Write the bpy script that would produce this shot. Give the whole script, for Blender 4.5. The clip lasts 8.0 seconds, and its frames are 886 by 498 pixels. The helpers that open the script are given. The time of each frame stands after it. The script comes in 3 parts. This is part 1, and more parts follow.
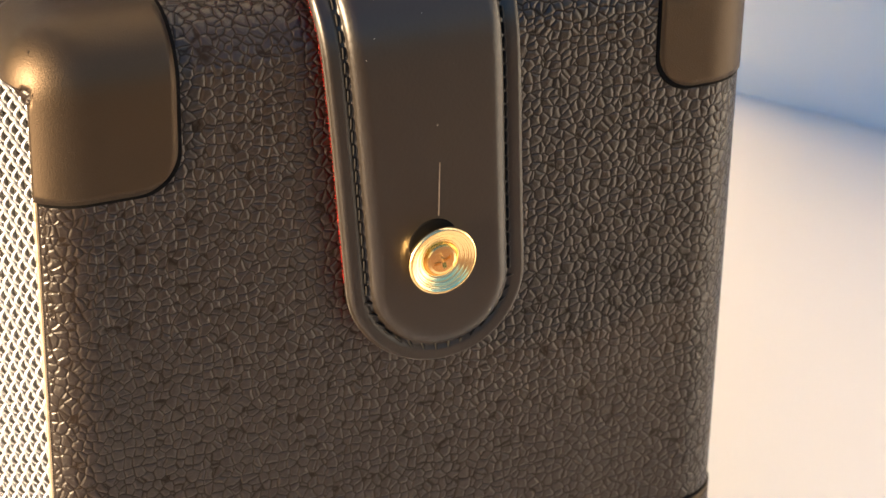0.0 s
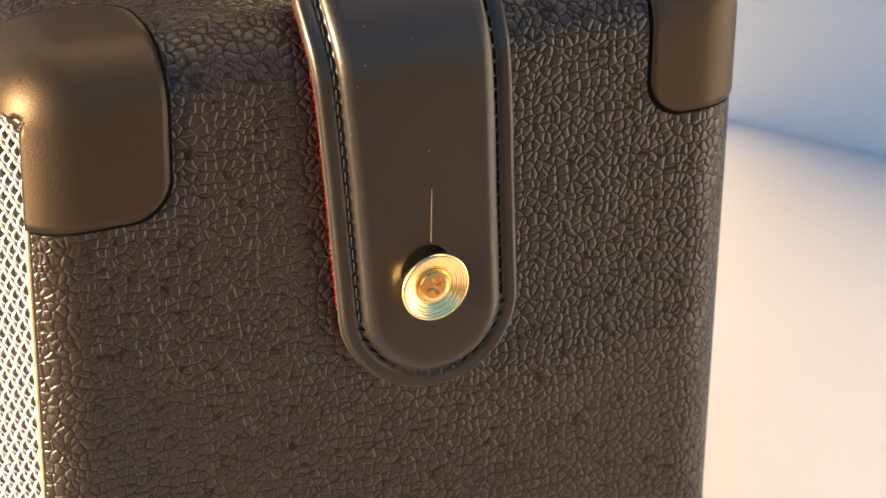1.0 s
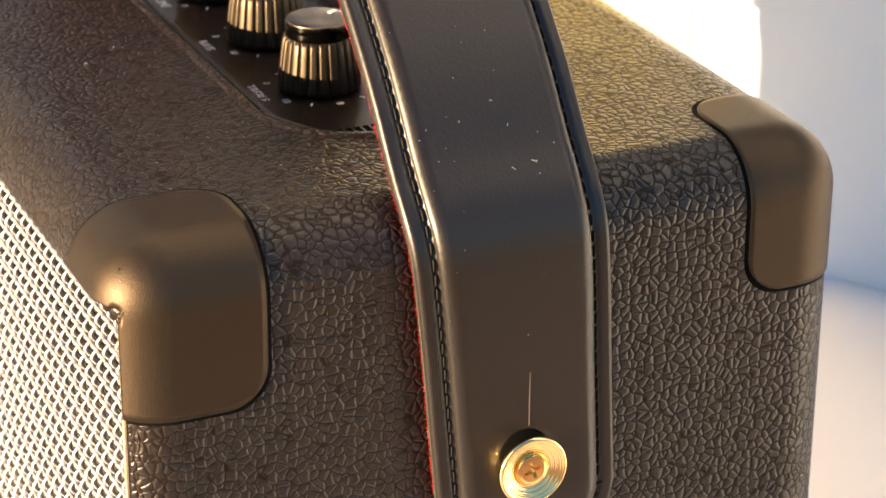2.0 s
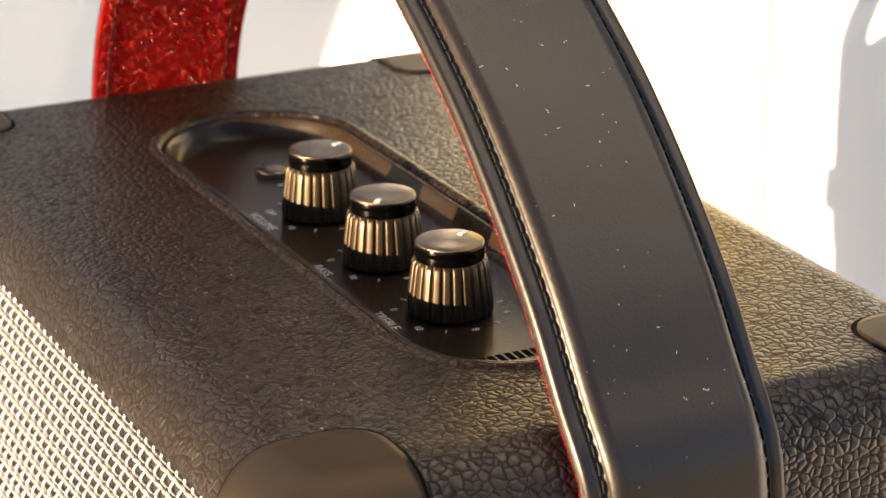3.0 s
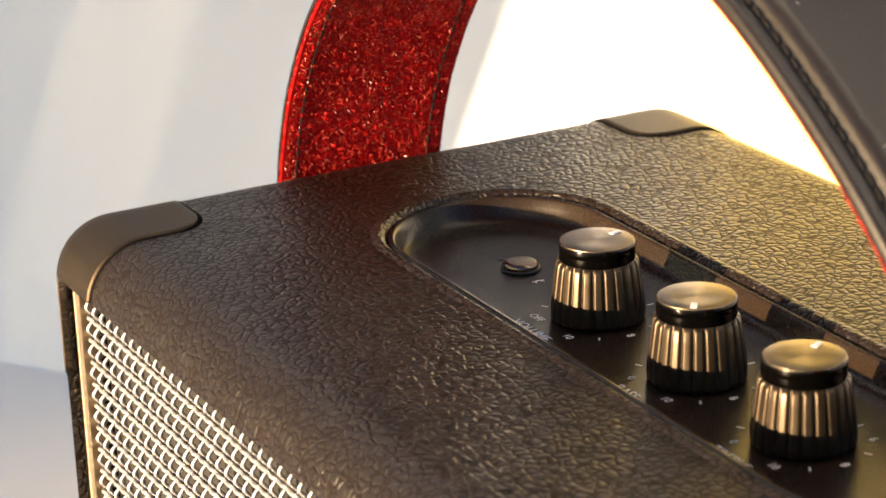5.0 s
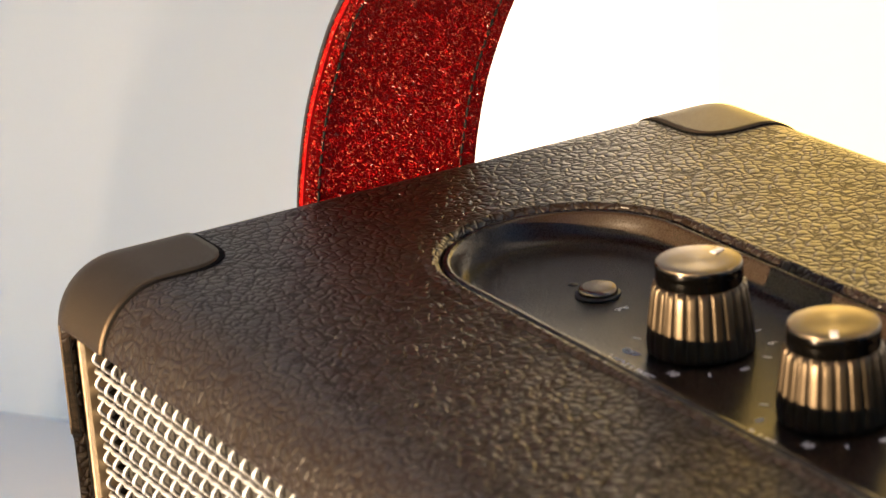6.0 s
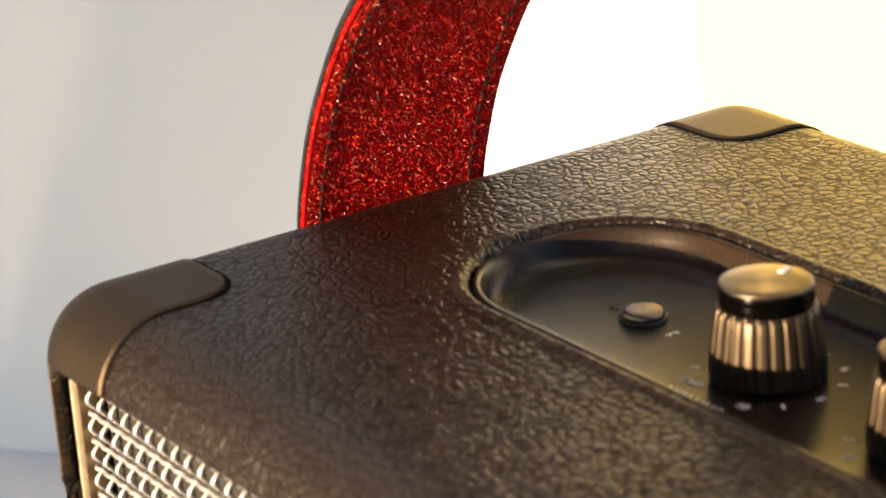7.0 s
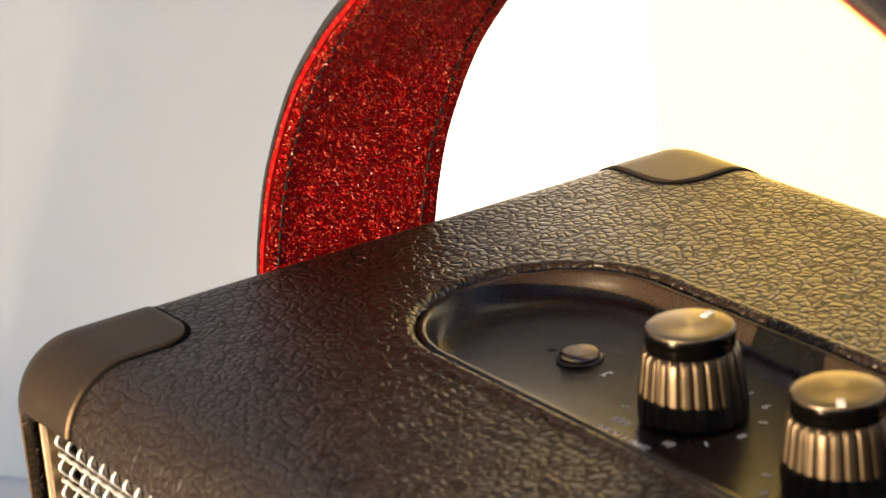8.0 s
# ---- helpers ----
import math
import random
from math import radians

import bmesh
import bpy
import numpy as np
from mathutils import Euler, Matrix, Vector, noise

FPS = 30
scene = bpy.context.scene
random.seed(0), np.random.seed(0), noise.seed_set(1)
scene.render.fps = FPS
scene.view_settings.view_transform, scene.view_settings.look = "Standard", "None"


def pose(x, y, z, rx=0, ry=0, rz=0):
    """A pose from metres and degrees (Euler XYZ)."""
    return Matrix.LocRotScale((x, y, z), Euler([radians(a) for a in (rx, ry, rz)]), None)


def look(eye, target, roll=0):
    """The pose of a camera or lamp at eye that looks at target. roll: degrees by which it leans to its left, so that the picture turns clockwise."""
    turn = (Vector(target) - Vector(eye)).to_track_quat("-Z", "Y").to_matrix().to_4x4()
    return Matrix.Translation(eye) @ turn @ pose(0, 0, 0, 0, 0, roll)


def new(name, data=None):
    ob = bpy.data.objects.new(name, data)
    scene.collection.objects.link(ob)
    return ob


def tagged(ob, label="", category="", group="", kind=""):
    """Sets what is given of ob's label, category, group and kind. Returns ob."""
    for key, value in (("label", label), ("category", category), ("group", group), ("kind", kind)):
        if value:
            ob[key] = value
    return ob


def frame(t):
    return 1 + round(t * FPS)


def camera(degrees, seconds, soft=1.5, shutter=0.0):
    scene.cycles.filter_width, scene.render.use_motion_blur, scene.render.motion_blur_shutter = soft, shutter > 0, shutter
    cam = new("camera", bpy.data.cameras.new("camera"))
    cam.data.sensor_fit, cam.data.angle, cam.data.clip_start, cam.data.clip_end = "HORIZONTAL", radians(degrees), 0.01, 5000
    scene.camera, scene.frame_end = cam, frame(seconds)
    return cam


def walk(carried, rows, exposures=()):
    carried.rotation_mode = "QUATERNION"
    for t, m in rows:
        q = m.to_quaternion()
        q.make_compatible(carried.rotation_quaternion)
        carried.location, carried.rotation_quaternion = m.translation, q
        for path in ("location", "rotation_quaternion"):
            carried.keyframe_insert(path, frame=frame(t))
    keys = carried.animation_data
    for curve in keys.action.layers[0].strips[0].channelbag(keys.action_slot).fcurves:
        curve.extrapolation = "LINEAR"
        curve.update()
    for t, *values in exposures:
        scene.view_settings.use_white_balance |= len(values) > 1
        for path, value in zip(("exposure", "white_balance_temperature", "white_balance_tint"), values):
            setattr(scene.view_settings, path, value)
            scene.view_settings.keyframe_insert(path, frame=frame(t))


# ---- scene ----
cam = camera(19.22, 8.0)
# Eye, target in decimetres.
PATH = [
    (0, (5.2411, -1.8016, 3.3660), (3.6302, -1.0490, 2.4504), 1.16),
    (0.5, (5.2537, -1.7805, 3.3641), (3.6401, -1.0276, 2.4534), 1.09),
    (1, (5.2513, -1.7927, 3.3537), (3.6300, -1.0348, 2.4610), 0.87),
    (1.5, (5.1995, -1.8218, 3.3753), (3.5603, -1.0654, 2.5146), 0.58),
    (2, (5.0927, -1.8806, 3.4602), (3.4337, -1.1224, 2.6401), 0.39),
    (2.2, (5.0362, -1.9178, 3.4653), (3.3660, -1.1515, 2.6757), 0.35),
    (3.3, (4.5491, -2.1776, 3.4230), (2.8585, -1.3438, 2.7548), -0.66),
    (3.5, (4.4635, -2.1973, 3.4196), (2.7708, -1.3634, 2.7567), -0.83),
    (4, (4.2022, -2.1890, 3.3893), (2.5038, -1.3674, 2.7256), -1.49),
    (4.5, (3.8964, -2.2173, 3.3319), (2.2027, -1.3881, 2.6656), -1.67),
    (5, (3.5422, -2.2452, 3.2668), (1.8648, -1.3889, 2.5937), -2.18),
    (6.5, (2.5656, -2.2289, 3.0821), (0.9664, -1.2458, 2.3920), -4.01),
    (7, (2.4052, -2.2577, 3.0635), (0.8324, -1.2369, 2.3677), -3.88),
    (7.5, (2.3901, -2.2531, 3.1209), (0.8285, -1.2247, 2.4112), -4.38),
    (8, (2.6241, -2.2758, 3.1990), (1.0468, -1.2593, 2.5070), -4.69),
]
walk(cam, [(t, look([v * 0.1 for v in eye], [v * 0.1 for v in target], roll)) for t, eye, target, roll in PATH],
     exposures=[(0, 2.5), (2.2, 2.48), (3.5, 2.4), (5, 2.32), (6.5, 2.18), (8, 2.15)])

# One lens for the whole take, focused about half a metre away.
cam.data.dof.use_dof = True
cam.data.dof.focus_distance = 0.475
cam.data.dof.aperture_fstop = 37.0

# ---- light ----
SUN_EL, SUN_AZ = radians(5.0), radians(-84.5)
to_sun = Vector((math.cos(SUN_AZ) * math.cos(SUN_EL), math.sin(SUN_AZ) * math.cos(SUN_EL), math.sin(SUN_EL)))
world = bpy.data.worlds.new("evening_sky")
scene.world = world
world.use_nodes = True
wn = world.node_tree.nodes
sky = wn.new("ShaderNodeTexSky")
sky.sky_type, sky.sun_disc = "NISHITA", False
sky.air_density, sky.dust_density, sky.ozone_density = 1.0, 0.5, 4.0
sky.sun_elevation, sky.sun_rotation = SUN_EL, math.atan2(to_sun.x, to_sun.y)
wn["Background"].inputs["Strength"].default_value = 0.105
world.node_tree.links.new(sky.outputs["Color"], wn["Background"].inputs["Color"])
sun = new("sun", bpy.data.lights.new("sun", "SUN"))
sun.data.energy, sun.data.angle, sun.data.color = 4.8, radians(0.5), (1.0, 0.71, 0.43)
sun.matrix_world = look(to_sun * 5, (0, 0, 0))


# ---- materials ----
def material(name, color, rough=0.5, metal=0.0, **more):
    m = bpy.data.materials.new(name)
    m.use_nodes = True
    b = m.node_tree.nodes["Principled BSDF"]
    b.inputs["Base Color"].default_value = (*color, 1)
    b.inputs["Roughness"].default_value = rough
    b.inputs["Metallic"].default_value = metal
    for key, value in more.items():
        b.inputs[key.replace("_", " ")].default_value = value
    return m


def node(m, kind, **values):
    n = m.node_tree.nodes.new(kind)
    for key, value in values.items():
        n.inputs[key.replace("_", " ")].default_value = value
    return n


def join(m, a, out, b, to):
    m.node_tree.links.new(a.outputs[out], b.inputs[to])


def math_node(m, op, a, b=0.0):
    n = m.node_tree.nodes.new("ShaderNodeMath")
    n.operation = op
    for i, v in enumerate((a, b)):
        if isinstance(v, (int, float)):
            n.inputs[i].default_value = v
        else:
            m.node_tree.links.new(v, n.inputs[i])
    return n.outputs[0]


def ramp(m, source, low, high, a, b):
    n = m.node_tree.nodes.new("ShaderNodeMapRange")
    n.interpolation_type = "SMOOTHSTEP"
    m.node_tree.links.new(source, n.inputs["Value"])
    for key, value in (("From Min", low), ("From Max", high), ("To Min", a), ("To Max", b)):
        n.inputs[key].default_value = value
    return n.outputs[0]


def bump(m, height, distance, strength=1.0):
    n = node(m, "ShaderNodeBump", Distance=distance, Strength=strength)
    m.node_tree.links.new(height, n.inputs["Height"])
    m.node_tree.links.new(n.outputs[0], m.node_tree.nodes["Principled BSDF"].inputs["Normal"])


def speckle(m, scale, low, high, a, b, socket, detail=4.0):
    """Noise of that scale, mapped to a socket of the surface."""
    co = m.node_tree.nodes.new("ShaderNodeTexCoord")
    n = node(m, "ShaderNodeTexNoise", Scale=scale, Detail=detail)
    join(m, co, "Object", n, "Vector")
    m.node_tree.links.new(ramp(m, n.outputs[0], low, high, a, b), m.node_tree.nodes["Principled BSDF"].inputs[socket])
    return n


def pebbled_leather():
    m = material("pebbled_black_leather", (0.0085, 0.0048, 0.0026), 0.40)
    co = m.node_tree.nodes.new("ShaderNodeTexCoord")
    warp = node(m, "ShaderNodeTexNoise", Scale=260.0, Detail=2.0)
    join(m, co, "Object", warp, "Vector")
    mix = m.node_tree.nodes.new("ShaderNodeVectorMath")
    mix.operation = "MULTIPLY_ADD"
    join(m, warp, "Color", mix, 0)
    mix.inputs[1].default_value = (0.0016, 0.0016, 0.0016)
    join(m, co, "Object", mix, 2)
    cells = node(m, "ShaderNodeTexVoronoi", Scale=520.0, Randomness=0.85)
    cells.feature = "DISTANCE_TO_EDGE"
    join(m, mix, 0, cells, "Vector")
    fine = node(m, "ShaderNodeTexNoise", Scale=2600.0, Detail=3.0)
    join(m, co, "Object", fine, "Vector")
    broad = node(m, "ShaderNodeTexNoise", Scale=160.0, Detail=2.0)
    join(m, co, "Object", broad, "Vector")
    pillow = ramp(m, cells.outputs["Distance"], -0.08, 0.26, 0.0, 0.8)
    dome = ramp(m, cells.outputs["Distance"], 0.0, 0.5, 0.0, 0.22)
    folds = node(m, "ShaderNodeTexVoronoi", Scale=980.0, Randomness=1.0)
    folds.feature = "DISTANCE_TO_EDGE"
    join(m, mix, 0, folds, "Vector")
    h = math_node(m, "ADD", math_node(m, "ADD", pillow, dome), ramp(m, folds.outputs["Distance"], 0.0, 0.10, 0.0, 0.07))
    h = math_node(m, "ADD", h, math_node(m, "MULTIPLY", fine.outputs[0], 0.05))
    h = math_node(m, "ADD", h, math_node(m, "MULTIPLY", broad.outputs[0], 0.10))
    bump(m, h, 0.00020)
    # Low specular here paints the shade of the creases between the pebbles.
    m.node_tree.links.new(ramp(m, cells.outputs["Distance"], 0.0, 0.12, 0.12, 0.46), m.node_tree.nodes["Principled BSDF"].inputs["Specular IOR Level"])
    wear = node(m, "ShaderNodeTexNoise", Scale=45.0, Detail=4.0)
    join(m, co, "Object", wear, "Vector")
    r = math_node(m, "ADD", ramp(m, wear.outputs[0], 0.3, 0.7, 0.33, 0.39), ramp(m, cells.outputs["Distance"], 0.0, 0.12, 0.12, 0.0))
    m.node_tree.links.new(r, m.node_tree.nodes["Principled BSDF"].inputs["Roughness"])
    return m


def smooth_leather():
    m = material("smooth_black_strap_leather", (0.007, 0.0048, 0.0032), 0.38, 0.0, Specular_IOR_Level=0.5)
    n = speckle(m, 1500.0, 0.3, 0.7, 0.34, 0.44, "Roughness")
    bump(m, n.outputs[0], 0.00004)
    return m


def satin_black():
    m = material("satin_black_metal_paint", (0.052, 0.039, 0.027), 0.48, 0.95)
    n = speckle(m, 3500.0, 0.35, 0.65, 0.44, 0.52, "Roughness", 2.0)
    bump(m, n.outputs[0], 0.00006)
    return m


def spun_metal(name, color, rough, rings):
    """Turned metal: fine rings round the local z axis."""
    m = material(name, color, rough, 1.0, Anisotropic=0.85)
    tan = m.node_tree.nodes.new("ShaderNodeTangent")
    tan.direction_type, tan.axis = "RADIAL", "Z"
    m.node_tree.links.new(tan.outputs[0], m.node_tree.nodes["Principled BSDF"].inputs["Tangent"])
    co = m.node_tree.nodes.new("ShaderNodeTexCoord")
    sep = m.node_tree.nodes.new("ShaderNodeSeparateXYZ")
    join(m, co, "Object", sep, 0)
    r2 = math_node(m, "ADD", math_node(m, "POWER", sep.outputs[0], 2.0), math_node(m, "POWER", sep.outputs[1], 2.0))
    wave = math_node(m, "SINE", math_node(m, "MULTIPLY", math_node(m, "SQRT", r2), rings))
    bump(m, wave, 0.00002, 0.6)
    return m


def painted(name, color, rough, scale, spread, depth):
    m = material(name, color, rough)
    co = m.node_tree.nodes.new("ShaderNodeTexCoord")
    n = node(m, "ShaderNodeTexNoise", Scale=scale, Detail=6.0)
    join(m, co, "Object", n, "Vector")
    mix = m.node_tree.nodes.new("ShaderNodeMix")
    mix.data_type = "RGBA"
    mix.inputs["A"].default_value = (*[c * (1 - spread) for c in color], 1)
    mix.inputs["B"].default_value = (*[min(1, c * (1 + spread)) for c in color], 1)
    m.node_tree.links.new(n.outputs[0], mix.inputs["Factor"])
    m.node_tree.links.new(mix.outputs["Result"], m.node_tree.nodes["Principled BSDF"].inputs["Base Color"])
    fine = node(m, "ShaderNodeTexNoise", Scale=scale * 40, Detail=3.0)
    join(m, co, "Object", fine, "Vector")
    bump(m, fine.outputs[0], depth)
    return m


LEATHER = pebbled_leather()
STRAP = smooth_leather()
CAP = satin_black()
VELVET = material("red_velvet", (0.24, 0.002, 0.003), 0.8, 0.0, Specular_IOR_Level=0.1, Sheen_Weight=0.05, Sheen_Roughness=0.35, Sheen_Tint=(1.0, 0.25, 0.15, 1))
PILE = material("red_velvet_fibre", (0.45, 0.006, 0.008), 0.28, 0.0, Specular_IOR_Level=0.4)
tint = PILE.node_tree.nodes.new("ShaderNodeNewGeometry")
shade = PILE.node_tree.nodes.new("ShaderNodeValToRGB")
shade.color_ramp.elements[0].color, shade.color_ramp.elements[1].color = (0.20, 0.0015, 0.002, 1), (1.0, 0.30, 0.15, 1)
knee = shade.color_ramp.elements.new(0.80)
knee.color = (0.85, 0.012, 0.010, 1)
join(PILE, tint, "Random Per Island", shade, "Fac")
where = PILE.node_tree.nodes.new("ShaderNodeTexCoord")
blotch = node(PILE, "ShaderNodeTexNoise", Scale=520.0, Detail=3.0)
join(PILE, where, "Object", blotch, "Vector")
dim = PILE.node_tree.nodes.new("ShaderNodeVectorMath")
dim.operation = "SCALE"
join(PILE, shade, "Color", dim, 0)
PILE.node_tree.links.new(ramp(PILE, blotch.outputs[0], 0.38, 0.62, 0.45, 1.2), dim.inputs["Scale"])
join(PILE, dim, 0, PILE.node_tree.nodes["Principled BSDF"], "Base Color")
DUST = material("pale_dust", (0.6, 0.58, 0.55), 0.9)
THREAD = material("black_waxed_thread", (0.006, 0.0055, 0.005), 0.7, 0.0, Specular_IOR_Level=0.2)
WIRE = material("brushed_steel_wire", (0.52, 0.525, 0.54), 0.5, 1.0)
speckle(WIRE, 900.0, 0.3, 0.7, 0.44, 0.56, "Roughness")
FRAME = material("champagne_metal", (0.62, 0.50, 0.34), 0.38, 1.0)
speckle(FRAME, 700.0, 0.3, 0.7, 0.3, 0.46, "Roughness")
BRASS = spun_metal("turned_brass", (0.94, 0.68, 0.31), 0.17, 9000.0)
BRASS_HEAD = material("polished_brass", (0.92, 0.66, 0.30), 0.2, 1.0)
PANEL = material("satin_black_panel", (0.016, 0.010, 0.006), 0.30, 0.0, Specular_IOR_Level=0.26)
bump(PANEL, speckle(PANEL, 4200.0, 0.35, 0.65, 0.24, 0.34, "Roughness", 2.0).outputs[0], 0.00002)
KNOB = material("glossy_black_plastic", (0.050, 0.038, 0.025), 0.38, 0.85)
speckle(KNOB, 800.0, 0.3, 0.7, 0.33, 0.42, "Roughness")
DISC = spun_metal("spun_dark_metal", (0.20, 0.155, 0.11), 0.24, 11000.0)
RING = material("polished_black_metal", (0.0010, 0.0009, 0.0008), 0.12, 0.0, Specular_IOR_Level=0.2)
WHITE = material("white_print", (0.88, 0.87, 0.85), 0.5)
GAP = material("dark_gap", (0.004, 0.004, 0.004), 0.95, 0.0, Specular_IOR_Level=0.05)
SLOT = material("unlit_black_window", (0.006, 0.006, 0.006), 0.3)
CUT = material("pale_cut_leather", (0.16, 0.13, 0.10), 0.8)
CLOTH = material("black_speaker_cloth", (0.012, 0.011, 0.010), 0.9)
RUBBER = material("black_rubber", (0.02, 0.02, 0.02), 0.8)
TABLE = painted("cream_painted_tabletop", (0.80, 0.76, 0.73), 0.45, 6.0, 0.05, 0.00005)
WALL = painted("cool_white_wall_paint", (0.73, 0.80, 0.89), 0.8, 3.0, 0.03, 0.0002)
BOARD = painted("pale_board_paint", (0.82, 0.78, 0.58), 0.6, 4.0, 0.03, 0.0001)
YELLOW = painted("pale_yellow_wall_paint", (0.86, 0.73, 0.27), 0.7, 3.0, 0.03, 0.0002)
GROUND = painted("brown_ground", (0.32, 0.165, 0.08), 0.85, 0.6, 0.2, 0.004)


# ---- building helpers ----
def mesh_object(name, verts, faces, mat, parent=None, label="", smooth=True):
    me = bpy.data.meshes.new(name)
    me.from_pydata([tuple(v) for v in verts], [], faces)
    me.update()
    if smooth:
        me.polygons.foreach_set("use_smooth", [True] * len(me.polygons))
    me.materials.append(mat)
    ob = new(name, me)
    ob.parent = parent
    if label:
        tagged(ob, label)
    return ob


def part(name, bm, mat, parent, label="", smooth=True):
    me = bpy.data.meshes.new(name)
    bmesh.ops.recalc_face_normals(bm, faces=bm.faces)
    for f in bm.faces:
        f.smooth = smooth
    bm.to_mesh(me)
    bm.free()
    me.materials.append(mat)
    ob = new(name, me)
    ob.parent = parent
    if label:
        tagged(ob, label)
    return ob


def grid_faces(rows, cols, wrap_rows=False, wrap_cols=False, flip=False):
    out = []
    for i in range(rows if wrap_rows else rows - 1):
        for j in range(cols if wrap_cols else cols - 1):
            a, b = i * cols + j, i * cols + (j + 1) % cols
            c, d = ((i + 1) % rows) * cols + (j + 1) % cols, ((i + 1) % rows) * cols + j
            out.append((a, d, c, b) if flip else (a, b, c, d))
    return out


def box_bm(x0, x1, y0, y1, z0, z1, bevel=0.0, segments=3):
    bm = bmesh.new()
    bmesh.ops.create_cube(bm, size=1, matrix=Matrix.Translation(((x0 + x1) / 2, (y0 + y1) / 2, (z0 + z1) / 2)) @ Matrix.Diagonal((x1 - x0, y1 - y0, z1 - z0, 1)))
    if bevel:
        bmesh.ops.bevel(bm, geom=bm.edges[:], offset=bevel, segments=segments, profile=0.5, affect="EDGES")
    return bm


def lathe(profile, steps=48, ripple=None):
    """Verts and faces of radius, height pairs turned round z."""
    verts = []
    for r, z in profile:
        for k in range(steps):
            a = 2 * math.pi * k / steps
            rr = r * (ripple(a, z) if ripple else 1)
            verts.append((rr * math.cos(a), rr * math.sin(a), z))
    faces = grid_faces(len(profile), steps, wrap_cols=True)
    faces.append(tuple(range(steps - 1, -1, -1)))
    n = len(verts)
    faces.append(tuple(range(n - steps, n)))
    return verts, faces


def stadium(grow, steps=24):
    """Outline of the control opening, grown outwards, anticlockwise."""
    r = OPEN_R + grow
    pts = []
    for k in range(steps + 1):
        a = -math.pi / 2 + math.pi * k / steps
        pts.append((OPEN_X + OPEN_HALF - OPEN_R + r * math.cos(a), OPEN_Y + r * math.sin(a)))
    for k in range(steps + 1):
        a = math.pi / 2 + math.pi * k / steps
        pts.append((OPEN_X - OPEN_HALF + OPEN_R + r * math.cos(a), OPEN_Y + r * math.sin(a)))
    return pts


def sweep(profile, name, mat, parent, label="", floor=False):
    """A profile of (grow, height) carried round the control opening."""
    verts = []
    for grow, z in profile:
        verts += [(x, y, z) for x, y in stadium(grow)]
    cols = len(verts) // len(profile)
    faces = grid_faces(len(profile), cols, wrap_cols=True)
    if floor:
        faces.append(tuple(range(len(verts) - cols, len(verts))))
    return mesh_object(name, verts, faces, mat, parent, label)


# ---- the setting ----
TOP = 0.1624
X0, X1, Y0, Y1, Z0 = -0.1192, 0.1213, -0.0728, 0.0762, 0.004
XC = (X0 + X1) / 2
YC = (Y0 + Y1) / 2
TABLE_Z = 0.0
# Unseen ground, its brown set for what the leather side reflects.
ground = part("ground", box_bm(-900, 900, -900, 900, -0.80, -0.74), GROUND, None, "", False)
tagged(ground, "unseen warm brown ground reaching to the horizon", "ground", kind="structure")

WALL_AT = pose(-0.4198, 0.0294, 0, 0, 0, 34.6)
table = new("table")
tagged(table, "cream painted tabletop under the loudspeaker", "table")
part("tabletop", box_bm(-0.62, 0.56, -0.62, -0.0003, TABLE_Z - 0.03, TABLE_Z, 0.0004), TABLE, table, "", False)
for x in (-0.52, 0.48):
    for y in (-0.54, -0.10):
        part("leg", box_bm(x - 0.03, x + 0.03, y - 0.03, y + 0.03, -0.74, TABLE_Z - 0.03), TABLE, table, "", False)
table.matrix_world = WALL_AT

# White wall behind the table, with one strip of it pale yellow.
STRIP_X0, STRIP_X1 = 0.227, 0.310
wall = new("wall_north")
tagged(wall, "white painted wall behind the table", "wall", kind="structure")
for x0, x1 in ((-1.7, STRIP_X0), (STRIP_X1, 1.9)):
    part("wall_face", box_bm(x0, x1, 0.0, 0.03, -0.74, 2.0), WALL, wall, "", False)
part("wall_strip", box_bm(STRIP_X0, STRIP_X1, -0.001, 0.028, -0.74, 2.0), YELLOW, wall, "pale yellow strip of the wall", False)
wall.matrix_world = WALL_AT

# Two unseen boards added beyond the table throw slanting shade on the wall.
across = Vector((-to_sun.y, to_sun.x, 0)).normalized()


def leaning_plank(name, s, width, thick=0.022, parent=None):
    """A plank whose shade covers width metres of the wall round s, 0.15 m over the table."""
    foot = WALL_AT @ Vector((s, 0, 0.15)) + to_sun * 0.95
    half = width / 2 * abs(across.dot((WALL_AT.to_3x3() @ Vector((1, 0, 0))).normalized()))
    lean = Matrix.Rotation(radians(-19.0), 4, Vector((to_sun.x, to_sun.y, 0)).normalized())
    plank = part(name, box_bm(-half, half, -thick / 2, thick / 2, -1.02, 0.75, thick * 0.09, 1), BOARD, parent, "", False)
    turn = Matrix.Rotation(math.atan2(across.y, across.x), 4, "Z")
    plank.matrix_world = Matrix.Translation(foot) @ lean @ turn
    low = min((plank.matrix_world @ v.co).z for v in plank.data.vertices)
    along = (lean @ turn) @ Vector((0, 0, 1))
    plank.location += along * ((-0.742 - low) / along.z)
    return plank


for s_at, shade_width in ((0.1225, 0.0945), (-0.6235, 1.200)):
    tagged(leaning_plank("shade_board", s_at, shade_width), "unseen board added to shade the wall", "board", "leaning boards")
# An unseen close slatted screen, added in their gap, lets thin light through.
screen = new("dimming_screen")
tagged(screen, "unseen close-slatted screen added between the boards to dim the sun", "screen")
for k in range(16):
    leaning_plank("dimming_slat", -0.0195 + 0.006 * k, 0.0054, 0.0015, screen)

